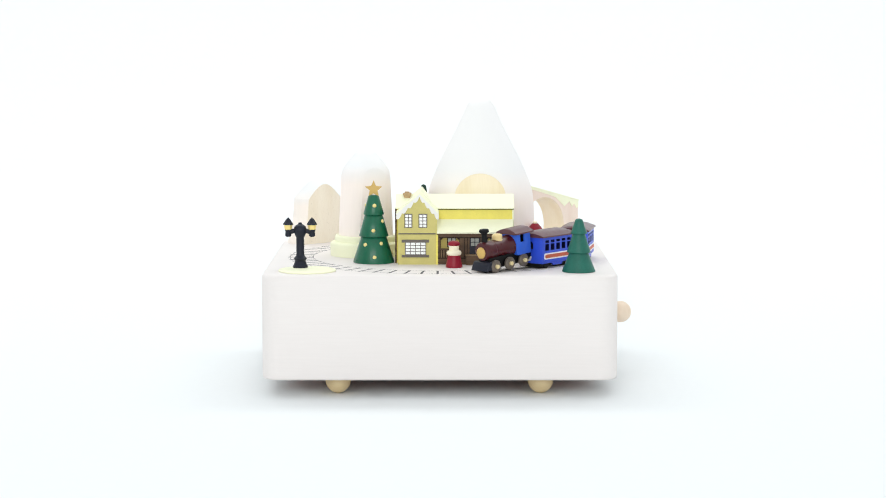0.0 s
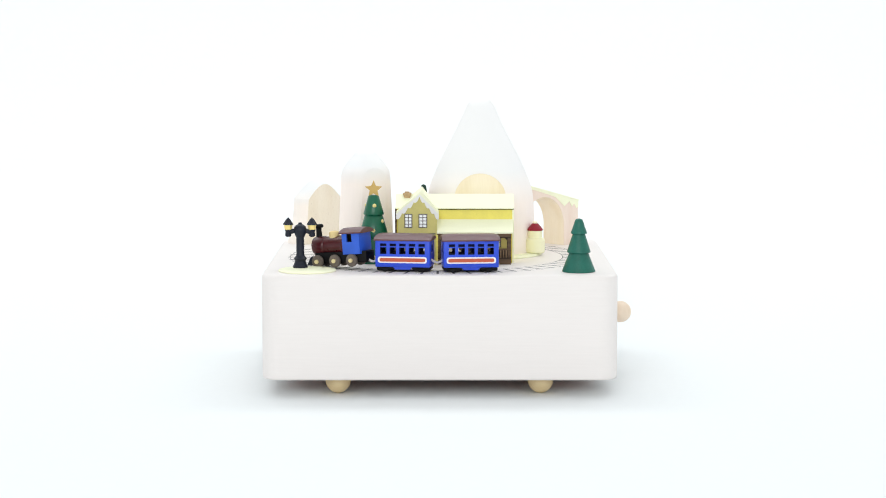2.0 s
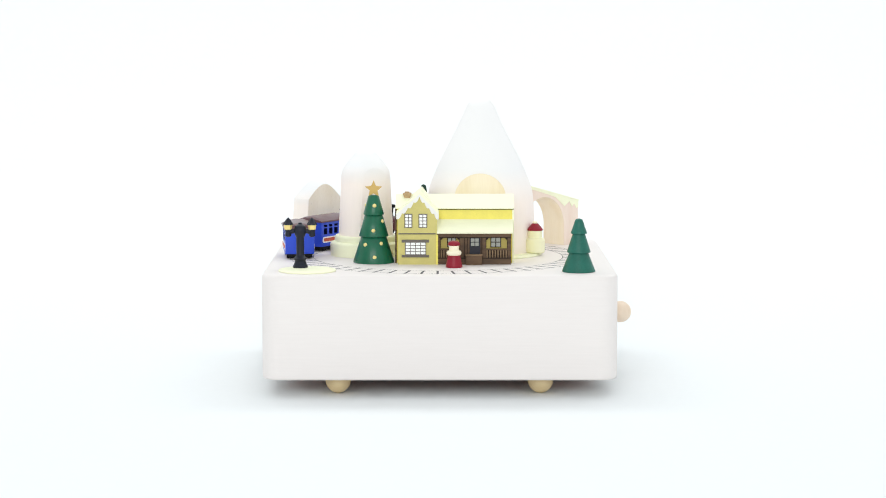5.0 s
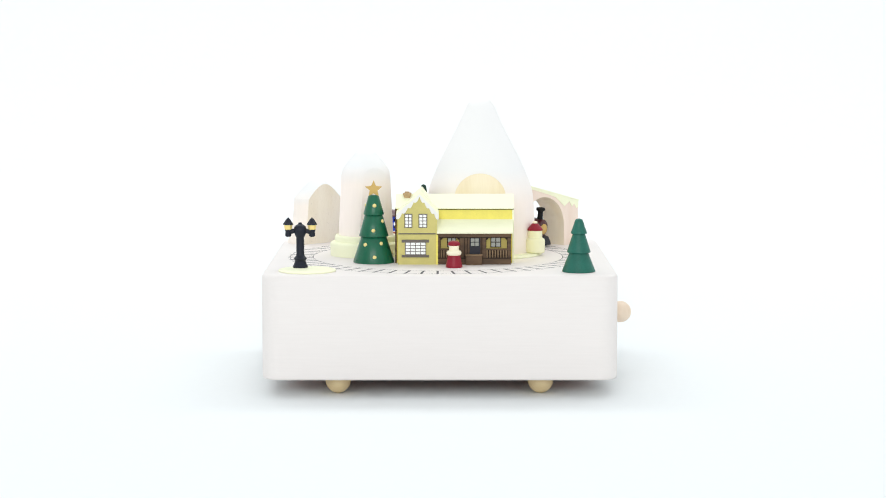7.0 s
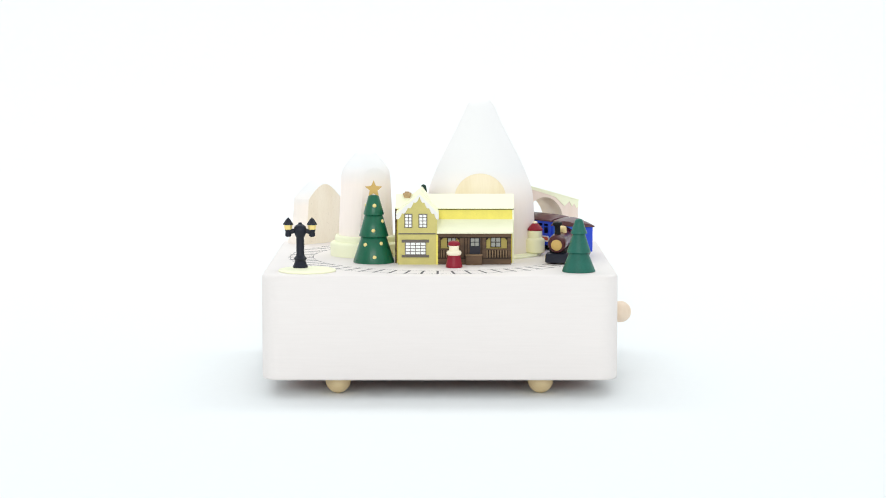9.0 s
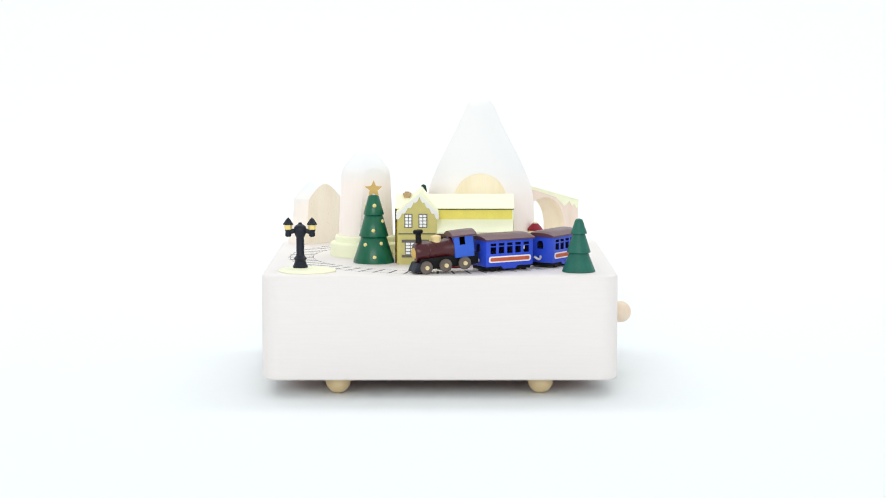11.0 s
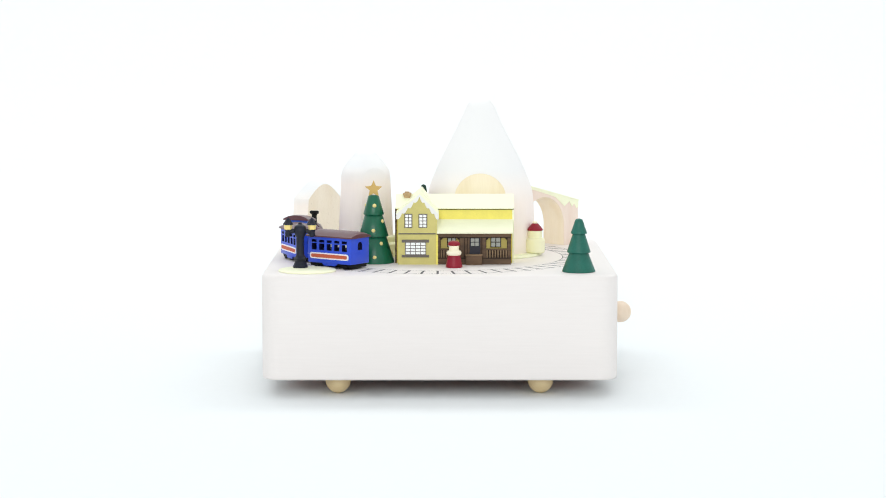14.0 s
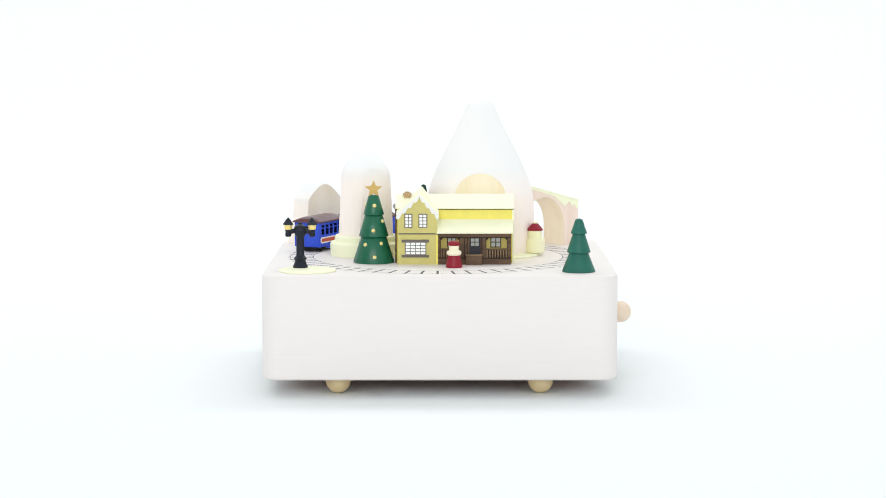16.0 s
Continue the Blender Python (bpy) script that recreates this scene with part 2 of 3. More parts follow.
# ---------------------------------------------------------------- the box with its printed track
def build_music_box():
    box = thing("music_box", "square whitewashed wooden music box with printed railway", "music box", pose(0, 0, 0))
    body = bmesh.new()
    half = 0.0908
    block(-0.0919, 0.0941, -half, half, TOP - 0.0551, TOP, bm=body)
    up = [e for e in body.edges if abs(e.verts[0].co.z - e.verts[1].co.z) > 0.01]
    bmesh.ops.bevel(body, geom=up, offset=0.0100, segments=12, affect="EDGES", profile=0.5)
    rim = [e for e in body.edges if abs(e.verts[0].co.z - e.verts[1].co.z) < 1e-6]
    bmesh.ops.bevel(body, geom=rim, offset=0.0015, segments=5, affect="EDGES", profile=0.5)
    part("body", body, M_BOX, box, "whitewashed wooden body with rounded corners")
    # unseen board, added so its reddish bounce warms the shadow below
    part("bounce_board", block(-0.0800, 0.0822, -half + 0.0300, half - 0.0120, TOP - 0.0563, TOP - 0.0551), M_BOUNCE, box, "unseen reddish board added to warm the shadow under the box")
    part("stop_block", block(0.0150, 0.0255, -0.0600, -0.0540, TOP - 0.0578, TOP - 0.0551, 0.0004, 1), M_BLACK, box, "small black block under the base")
    foot = None
    for x in (-0.0526, 0.0543):
        for y in (-0.0735, 0.0735):
            prof = [(0.0067 * math.sin(radians(a)), 0.0067 - 0.0067 * math.cos(radians(a))) for a in range(0, 145, 8)]
            if foot is None:
                foot = part("foot", lathe(prof, 40), M_BALL, box, "turned natural wood ball foot", pose(x, y, 0.0001))
            else:
                o = new("foot", foot.data)
                o.parent, o.matrix_basis = box, pose(x, y, 0.0001)
                tagged(o, "turned natural wood ball foot")
    # winding knob on the side
    prof = [(0.0060 * math.sin(radians(a)), -0.0060 * math.cos(radians(a))) for a in range(0, 181, 8)]
    part("winding_knob", lathe(prof, 40), M_KNOB, box, "round pale natural wood winding knob", pose(0.1020, 0.0, TOP - 0.0312, 0, 90, 0))
    part("knob_shaft", lathe([(0.0022, 0), (0.0022, 0.009)], 20), M_HUB, box, "", pose(0.0934, 0.0, TOP - 0.0312, 0, 90, 0))
    # printed rails: two thin rings
    for name, r in (("inner_rail", 0.0695), ("outer_rail", 0.0823)):
        bm = bmesh.new()
        n, w, h = 240, 0.00017, 0.00002
        ring = []
        for k in range(n):
            c, s = math.cos(2 * math.pi * k / n), math.sin(2 * math.pi * k / n)
            ring.append([bm.verts.new(((r + d) * c, (r + d) * s, TOP + z)) for d, z in ((-w, 0), (-w, h), (w, h), (w, 0))])
        for k in range(n):
            a, b = ring[k], ring[(k + 1) % n]
            for i in range(3):
                bm.faces.new((a[i], b[i], b[i + 1], a[i + 1]))
        part(name, bm, M_LINE, box, "thin charcoal printed rail line")
    # printed sleepers
    tie = mesh_of("sleeper", block(-0.0006, 0.0006, -0.0834, -0.0694, 0, 0.00004), M_LINE)
    for k in range(TIES):
        o = new("sleeper", tie)
        o.parent, o.matrix_basis = box, pose(0, 0, TOP, 0, 0, 360.0 * k / TIES)


TIES = 60


# ---------------------------------------------------------------- hills
def build_mountain():
    m = on_top(0.0239, 0.0195)
    prof = smooth_profile([(0.0311, 0.0), (0.0306, 0.018), (0.0292, 0.0350), (0.0254, 0.0460), (0.0211, 0.0555), (0.0169, 0.0636),
                           (0.0128, 0.0718), (0.0096, 0.0788), (0.0074, 0.0836), (0.0052, 0.0862), (0.0028, 0.0871), (0.0, 0.0873)], 6)
    peak = single("mountain", lathe(prof, 128), [M_MOUNTAIN], "tall turned wooden mountain with snow-white top and arched niche", "mountain", m)
    arch = [(-0.0149, -0.01), (0.0139, -0.01)] + [(-0.0005 + 0.0144 * math.cos(radians(a)), 0.0322 + 0.0144 * math.sin(radians(a))) for a in range(0, 181, 5)]
    carve(peak, turned(prism(arch, 0.04), pose(0, -0.0644, 0)), M_WOOD)
    pad = smooth_profile([(0.0342, 0.0), (0.0345, 0.0006), (0.0340, 0.0012), (0.0332, 0.0015)], 3) + [(0.0, 0.0015)]
    single("snow_pad", lathe(pad, 96), [M_SNOW], "low cream painted snow disc round the mountain", "snow", on_top(0.0245, 0.0145))


def build_middle_hill():
    cx, cy = -0.0404, 0.008
    prof = smooth_profile([(0.0153, 0.0), (0.0152, 0.012), (0.0146, 0.026), (0.0139, 0.0395), (0.0136, 0.0452), (0.0126, 0.0484), (0.0100, 0.0524),
                           (0.0077, 0.0552), (0.0057, 0.0574), (0.0032, 0.0586), (0.0, 0.0589)], 6)
    bm = lathe(prof, 96)
    nrm = Vector((0.44, -0.90, 0)).normalized()
    bmesh.ops.bisect_plane(bm, geom=bm.verts[:] + bm.edges[:] + bm.faces[:], plane_co=nrm * 0.0121, plane_no=nrm, clear_outer=True)
    bmesh.ops.holes_fill(bm, edges=[e for e in bm.edges if e.is_boundary])
    single("hill", bm, [M_HILL], "slim wooden hill with one flat side and white cap", "hill", on_top(cx, cy))
    bm2 = smooth_profile([(0.0198, 0.0), (0.0200, 0.0060), (0.0194, 0.0074), (0.0184, 0.0077)], 3)
    bm2 += smooth_profile([(0.0175, 0.0079), (0.0174, 0.0103), (0.0169, 0.0112), (0.0163, 0.0114)], 3) + [(0.0, 0.0114)]
    single("snow_mound", lathe(bm2, 96), [M_SNOW], "two-tier round cream snow mound under the slim hill", "snow", on_top(cx, cy))


def build_low_hill():
    prof = smooth_profile([(0.0180, 0.0), (0.0162, 0.0060), (0.0149, 0.0130), (0.0141, 0.0210), (0.0138, 0.0256), (0.0131, 0.0270), (0.0109, 0.0297), (0.0087, 0.0322), (0.0065, 0.0345), (0.0042, 0.0364), (0.0020, 0.0374), (0.0, 0.0377)], 4)
    bm = lathe(prof, 96)
    nrm = Vector((0.68, -0.73, 0)).normalized()
    made = bmesh.ops.bisect_plane(bm, geom=bm.verts[:] + bm.edges[:] + bm.faces[:], plane_co=nrm * 0.0064, plane_no=nrm, clear_outer=True)
    filled = bmesh.ops.holes_fill(bm, edges=[e for e in bm.edges if e.is_boundary])
    for f in filled["faces"]:
        f.material_index = 1
    single("low_hill", bm, [M_HILL_LOW, M_CUT], "low rounded wooden hill with bare sawn face beside the track", "hill", on_top(-0.0710, 0.0752))


def build_tunnel():
    """A wall across the track with a round arch, sloping top and painted snow."""
    bridge = thing("tunnel_arch", "pale wooden tunnel arch with snowy top over the track", "tunnel", on_top(0, 0, 0, 45))
    # in its space x runs outwards from the ring's centre, y along the track towards the back
    u0, u1, s0, s1 = 0.050, 0.1045, -0.0112, 0.0048
    def top(u):
        return 0.0352 - (u - 0.065) * 0.25
    wall = prism([(u0, 0), (u1, 0), (u1, top(u1)), (u0, top(u0))], s1 - s0)
    turned(wall, pose(0, s0, 0))
    body = part("wall", wall, M_BRIDGE, bridge)
    arch = [(0.0573, -0.01), (0.0923, -0.01)] + [(0.0748 + 0.0175 * math.cos(radians(a)), 0.0116 + 0.0175 * math.sin(radians(a))) for a in range(0, 181, 5)]
    carve(body, turned(prism(arch, 0.06), pose(0, -0.03, 0)), M_WOOD)
    # snow: a slab on top and a thin drip on each face
    cap = prism([(u0, top(u0)), (u1 + 0.0003, top(u1)), (u1 + 0.0003, top(u1) + 0.0007), (u0, top(u0) + 0.0007)], s1 - s0 + 0.0010)
    part("snow_cap", turned(cap, pose(0, s0 - 0.0005, 0)), M_SNOW, bridge, "cream painted snow along the sloping top")
    drops = [(0.0, 3.6), (0.03, 4.7), (0.07, 2.3), (0.1, 4.5), (0.145, 1.9), (0.22, 5.5), (0.28, 3.9), (0.36, 1.8), (0.45, 1.4), (0.6, 1.2), (1.0, 1.0)]
    edge = [(u1 - k * (u1 - u0), top(u1 - k * (u1 - u0)) - d * 0.001) for k, d in drops]
    for y in (s0 - 0.0004, s1):
        bm = prism([(u0, top(u0)), *reversed(edge), (u1, top(u1))], 0.0004)
        part("snow_drip", turned(bm, pose(0, y, 0)), M_SNOW, bridge, "ragged cream snow edge")


# ---------------------------------------------------------------- the station
def lattice(parent, x0, x1, z0, z1, y, cols, rows, border, bar, frame_mat, pane_mat, label):
    """A printed window: a raised frame with its panes let in."""
    win = part("window", block(x0, x1, y - 0.0004, y, z0, z1, 0.0001, 1), frame_mat, parent, label)
    w = (x1 - x0 - 2 * border - (cols - 1) * bar) / cols
    h = (z1 - z0 - 2 * border - (rows - 1) * bar) / rows
    me = mesh_of("pane", block(0, w, -0.0001, 0.0001, 0, h), pane_mat)
    for i in range(cols):
        for k in range(rows):
            o = new("pane", me)
            o.parent, o.matrix_basis = win, pose(x0 + border + i * (w + bar), y - 0.0005, z0 + border + k * (h + bar))
    return win


def build_station():
    house = thing("station_house", "toy railway station with olive walls and snowy cream roofs", "house", on_top(0, 0))
    F, B, MID = -0.0405, -0.0125, -0.0325
    WX0, WX1 = -0.0215, -0.0004
    # main block, gabled along its length
    ridge = (MID + B) / 2
    main = bmesh.new()
    prism([(MID, 0), (B, 0), (B, 0.0298), (ridge, 0.0358), (MID, 0.0298)], 0.0637, main)
    turned(main, Matrix(((0, 1, 0, -0.0224), (1, 0, 0, 0), (0, 0, 1, 0), (0, 0, 0, 1))))
    part("wall", main, M_YELLOW, house, "bright yellow main wall")
    part("end_wall", block(0.0404, 0.0413, MID - 0.0006, MID + 0.0006, 0.0, 0.0292), M_SNOW, house, "cream edge of the main wall")
    part("left_end_strip", block(-0.0232, -0.0223, MID - 0.0004, B, 0.0, 0.0296), M_BROWN, house, "brown strip at the left end of the main wall")
    # main roof: two snowy slabs
    sheet = [(MID - 0.0008, 0.0295), (ridge, 0.0360), (B + 0.0008, 0.0295), (B + 0.0008, 0.0302), (ridge, 0.0368), (MID - 0.0008, 0.0302)]
    roof = prism(sheet, 0.0643)
    turned(roof, Matrix(((0, 1, 0, -0.0230), (1, 0, 0, 0), (0, 0, 1, 0), (0, 0, 0, 1))))
    part("roof", roof, M_SNOW, house, "cream snow-covered main roof")
    # thin dark strip in the gap between roof and yellow wall
    part("eave_line", block(WX1, 0.0412, MID - 0.0007, MID - 0.0002, 0.0291, 0.02946), M_BROWN_DARK, house)
    # gabled wing
    mid = (WX0 + WX1) / 2 + 0.0011
    wing = prism([(WX0, 0), (WX1, 0), (WX1, 0.0282), (mid, 0.0382), (WX0, 0.0282)], ridge - F + 0.004)
    part("wing_wall", turned(wing, pose(0, F, 0)), M_OLIVE, house, "olive yellow gabled front wing")
    over = 0.0009
    slope = (0.0382 - 0.0282) / (mid - WX0)
    steep = (0.0382 - 0.0282) / (WX1 - mid)
    sheet = [(WX0 - over, 0.0282 - over * slope), (mid, 0.0382), (WX1 + over, 0.0282 - over * steep),
             (WX1 + over, 0.0297 - over * steep), (mid + 0.0010, 0.0400), (WX0 - over, 0.0292 - over * slope)]
    part("wing_roof", turned(prism(sheet, ridge - F + 0.0125), pose(0, F - 0.0007, 0)), M_SNOW, house, "cream snow-covered gable roof")
    # scalloped snow trim under the gable
    n = 4
    for side in (-1, 1):
        upper, lower = [], []
        for k in range(n * 6 + 1):
            f = k / (n * 6)
            run = f * ((mid - WX0 if side < 0 else WX1 - mid) + over)
            x = mid + side * run
            z = 0.0388 - run * (slope if side < 0 else steep)
            drop = 0.0021 + 0.0011 * f + 0.0014 * abs(math.sin(math.pi * f * n))
            upper.append((x, z))
            lower.append((x, z - drop))
        bm = prism(upper + list(reversed(lower)), 0.0005)
        part("snow_trim", turned(bm, pose(0, F - 0.0006, 0)), M_TRIM, house, "scalloped white snow under the gable")
    part("belt", block(WX0 + 0.0002, WX1 - 0.0008, F - 0.0004, F, 0.0164, 0.0170), M_GREY, house, "grey belt line")
    grey = "grey window frame with white panes"
    lattice(house, -0.0180, -0.0137, 0.0199, 0.0275, F, 2, 4, 0.0005, 0.0004, M_GREY, M_PANE, grey)
    lattice(house, -0.0104, -0.0057, 0.0199, 0.0275, F, 2, 4, 0.0005, 0.0004, M_GREY, M_PANE, grey)
    lattice(house, -0.0177, -0.0063, 0.0052, 0.0123, F, 4, 4, 0.0004, 0.00035, M_GREY, M_PANE, grey)
    part("lintel", block(-0.0195, -0.0047, F - 0.0006, F, 0.0120, 0.0135, 0.0001, 1), M_GREY, house)
    part("sill", block(-0.0195, -0.0047, F - 0.0006, F, 0.0039, 0.0052, 0.0001, 1), M_GREY, house)
    # porch: a brown printed front under a lean-to roof
    PX0, PX1 = -0.0005, 0.0396
    lean = prism([(F + 0.0012, 0), (MID, 0), (MID, 0.0229), (F + 0.0012, 0.0168)], PX1 - PX0)
    turned(lean, Matrix(((0, 1, 0, PX0), (1, 0, 0, 0), (0, 0, 1, 0), (0, 0, 0, 1))))
    part("porch_wall", lean, M_OLIVE_DARK, house, "darker olive wall behind the porch")
    sheet = [(F - 0.0006, 0.0168), (MID, 0.0229), (MID, 0.0238), (F - 0.0006, 0.0176)]
    lean = prism(sheet, PX1 - PX0 + 0.0010)
    turned(lean, Matrix(((0, 1, 0, PX0), (1, 0, 0, 0), (0, 0, 1, 0), (0, 0, 0, 1))))
    part("porch_roof", lean, M_SNOW, house, "cream snow-covered porch roof")
    G = F + 0.0012
    part("corner_trim", block(-0.0009, 0.0001, F - 0.0003, G, 0.0, 0.0160), M_YELLOW, house, "bright yellow corner trim beside the porch")
    part("beam", block(PX0, PX1, F, G, 0.0149, 0.0166), M_BROWN, house, "brown wooden beam")
    part("plinth", block(PX0, PX1, F - 0.0001, G, 0.0, 0.0032), M_BROWN, house, "brown wooden porch plinth")
    # dark strip: shade along the plinth's top, put into the colour
    part("plinth_shadow_line", block(PX0, PX1, F - 0.0002, G, 0.0032, 0.0037), M_BROWN_DARK, house)
    for x in (0.0004, 0.0128, 0.0250, 0.0386):
        part("post", block(x - 0.0009, x + 0.0009, F + 0.0001, G, 0.0037, 0.0149), M_BROWN, house)
        # thin dark line along each side of the post
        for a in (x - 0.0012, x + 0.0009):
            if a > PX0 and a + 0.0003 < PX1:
                part("post_outline", block(a, a + 0.0003, G - 0.0002, G, 0.0037, 0.0149), M_BROWN_DARK, house)
    # dark strip: the beam's shadow painted on below it
    part("beam_shadow_line", block(PX0, PX1, F - 0.0001, G, 0.0145, 0.0149), M_BROWN_DARK, house)
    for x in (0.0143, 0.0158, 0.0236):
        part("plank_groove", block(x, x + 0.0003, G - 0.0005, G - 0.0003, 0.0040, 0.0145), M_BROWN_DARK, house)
    for x, s in ((0.0013, 1), (0.0119, -1), (0.0259, 1), (0.0377, -1)):
        bm = prism([(x, 0.0149), (x + s * 0.0022, 0.0149), (x + s * 0.0015, 0.0142), (x + s * 0.0007, 0.0135), (x, 0.0126)], 0.0006)
        part("bracket", turned(bm, pose(0, F + 0.0003, 0)), M_BROWN_DARK, house)
    for a, b in ((0.0013, 0.0119), (0.0259, 0.0377)):
        part("rail", block(a, b, F + 0.0001, G, 0.0078, 0.0086), M_BROWN, house)
        part("panel", block(a, b, G - 0.0003, G - 0.0001, 0.0037, 0.0078), M_BROWN_DARK, house)
        for k in range(8):
            x = a + (k + 0.5) * (b - a) / 8
            part("baluster", block(x - 0.00035, x + 0.00035, F + 0.0002, G, 0.0037, 0.0078), M_TAN, house)
    dark = "dark window frame with pale panes"
    lattice(house, 0.0050, 0.0100, 0.0092, 0.0146, G, 2, 2, 0.0005, 0.0005, M_BROWN_DARK, M_PANE_DIM, dark)
    lattice(house, 0.0284, 0.0342, 0.0092, 0.0150, G, 2, 2, 0.0005, 0.0005, M_BROWN_DARK, M_PANE_DIM, dark)
    part("door_surround", block(0.0137, 0.0241, G - 0.0004, G, 0.0037, 0.0149), M_BROWN, house)
    door = part("door", block(0.0172, 0.0230, G - 0.0008, G, 0.0040, 0.0149, 0.0001, 1), M_DOOR, house, "dark slate door with glazed top")
    me = mesh_of("pane", block(0, 0.0019, -0.0001, 0.0001, 0, 0.0018), M_PANE_DIM)
    for i in range(2):
        for k in range(2):
            o = new("pane", me)
            o.parent, o.matrix_basis = door, pose(0.0179 + i * 0.0023, G - 0.0009, 0.0101 + k * 0.0022)
    part("step", block(0.0151, 0.0239, F - 0.0028, F, 0.0, 0.0050, 0.0002, 2), M_BROWN, house, "brown wooden entrance step")
    part("tread", block(0.0149, 0.0241, F - 0.0030, F, 0.0050, 0.0057, 0.0002, 2), M_TAN, house, "pale brown tread, lighter than the step")
    stack = bmesh.new()
    rings = [[stack.verts.new((-0.0167 + sx * a, ridge - 0.0019 + sy * b, z)) for sx, sy in ((-1, -1), (1, -1), (1, 1), (-1, 1))]
             for a, b, z in ((0.0012, 0.0013, 0.0318), (0.0014, 0.0014, 0.0346), (0.0020, 0.0018, 0.0362), (0.0023, 0.0020, 0.0366), (0.0023, 0.0020, 0.0373), (0.0019, 0.0017, 0.0375))]
    for lower, upper in zip(rings, rings[1:]):
        for k in range(4):
            stack.faces.new((lower[k], lower[(k + 1) % 4], upper[(k + 1) % 4], upper[k]))
    stack.faces.new(list(reversed(rings[0])))
    stack.faces.new(rings[-1])
    chim = part("chimney", stack, M_BRICK, house, "small tan brick chimney flaring upwards")
    part("chimney_pot", block(-0.0179, -0.0155, ridge - 0.0029, ridge - 0.0009, 0.0374, 0.0382, 0.0002, 1), M_BRICK, chim)


# ---------------------------------------------------------------- trees
def star(outer, inner, thick):
    pts = []
    for k in range(10):
        r = outer if k % 2 == 0 else inner
        a = radians(90 + 36 * k)
        pts.append((r * math.cos(a), r * math.sin(a)))
    bm = turned(prism(pts, thick), pose(0, -thick / 2, 0))
    bmesh.ops.bevel(bm, geom=bm.edges[:], offset=0.00015, segments=1, affect="EDGES")
    return bm


def build_christmas_tree():
    tree = thing("christmas_tree", "deep green three-tier wooden Christmas tree with gold star", "christmas tree", on_top(-0.0349, -0.0296))
    tiers = ((0.0112, 0.0, 0.0067, 0.0145), (0.0080, 0.0143, 0.0046, 0.0263), (0.0056, 0.0261, 0.0026, 0.0368))
    for r0, z0, r1, z1 in tiers:
        prof = [(r0 - 0.0007, z0), (r0 - 0.0001, z0 + 0.0001), (r0, z0 + 0.0006), (r1 + 0.0003, z1 - 0.0006), (r1 - 0.0003, z1)]
        part("tier", lathe(prof, 72), M_GREEN, tree)
    dots = ((0, 4, 0.0036), (0, -33, 0.0102), (0, 33, 0.0108), (1, 0, 0.0178), (1, 58, 0.0226), (2, 8, 0.0312),
            (0, 95, 0.0050), (0, 170, 0.0090), (0, 250, 0.0040), (1, 140, 0.0180), (1, 230, 0.0210), (2, 150, 0.0300), (2, 260, 0.0310))
    bead = mesh_of("gold_dot", lathe([(0.00115 * math.sin(radians(a)), -0.00115 * math.cos(radians(a))) for a in range(0, 181, 18)], 20), M_DOT)
    for k, az, z in dots:
        r0, z0, r1, z1 = tiers[k]
        r = r0 + (r1 - r0) * (z - z0) / (z1 - z0) - 0.0004
        o = new("gold_dot", bead)
        o.parent, o.matrix_basis = tree, pose(r * math.sin(radians(az)), -r * math.cos(radians(az)), z)
    part("star", star(0.0049, 0.0022, 0.0018), M_GOLD, tree, "flat gold wooden star", pose(0, 0, 0.0399))


def fir_profile(r, h):
    """Three cones, each overhanging the one below with a cut-in underside, and a rounded tip."""
    line = [(r * 0.955, 0.0), (r, h * 0.012), (r * 0.54, h * 0.385), (r * 0.56, h * 0.368), (r * 0.69, h * 0.362), (r * 0.71, h * 0.376),
            (r * 0.345, h * 0.735), (r * 0.36, h * 0.722), (r * 0.475, h * 0.716), (r * 0.49, h * 0.730)]
    return line + smooth_profile([(r * 0.49, h * 0.733), (r * 0.34, h * 0.86), (r * 0.255, h * 0.945), (r * 0.17, h * 0.985), (0.0, h)], 4)


def build_firs():
    single("fir_tree", lathe(fir_profile(0.0088, 0.0281), 72), [M_FIR], "dull green three-tier wooden fir tree", "fir tree", on_top(0.0742, -0.0722))
    single("fir_tree", lathe(fir_profile(0.0066, 0.0400), 72), [M_FIR_DARK], "dark green wooden fir tree behind the station", "fir tree", on_top(-0.0081, 0.0030))


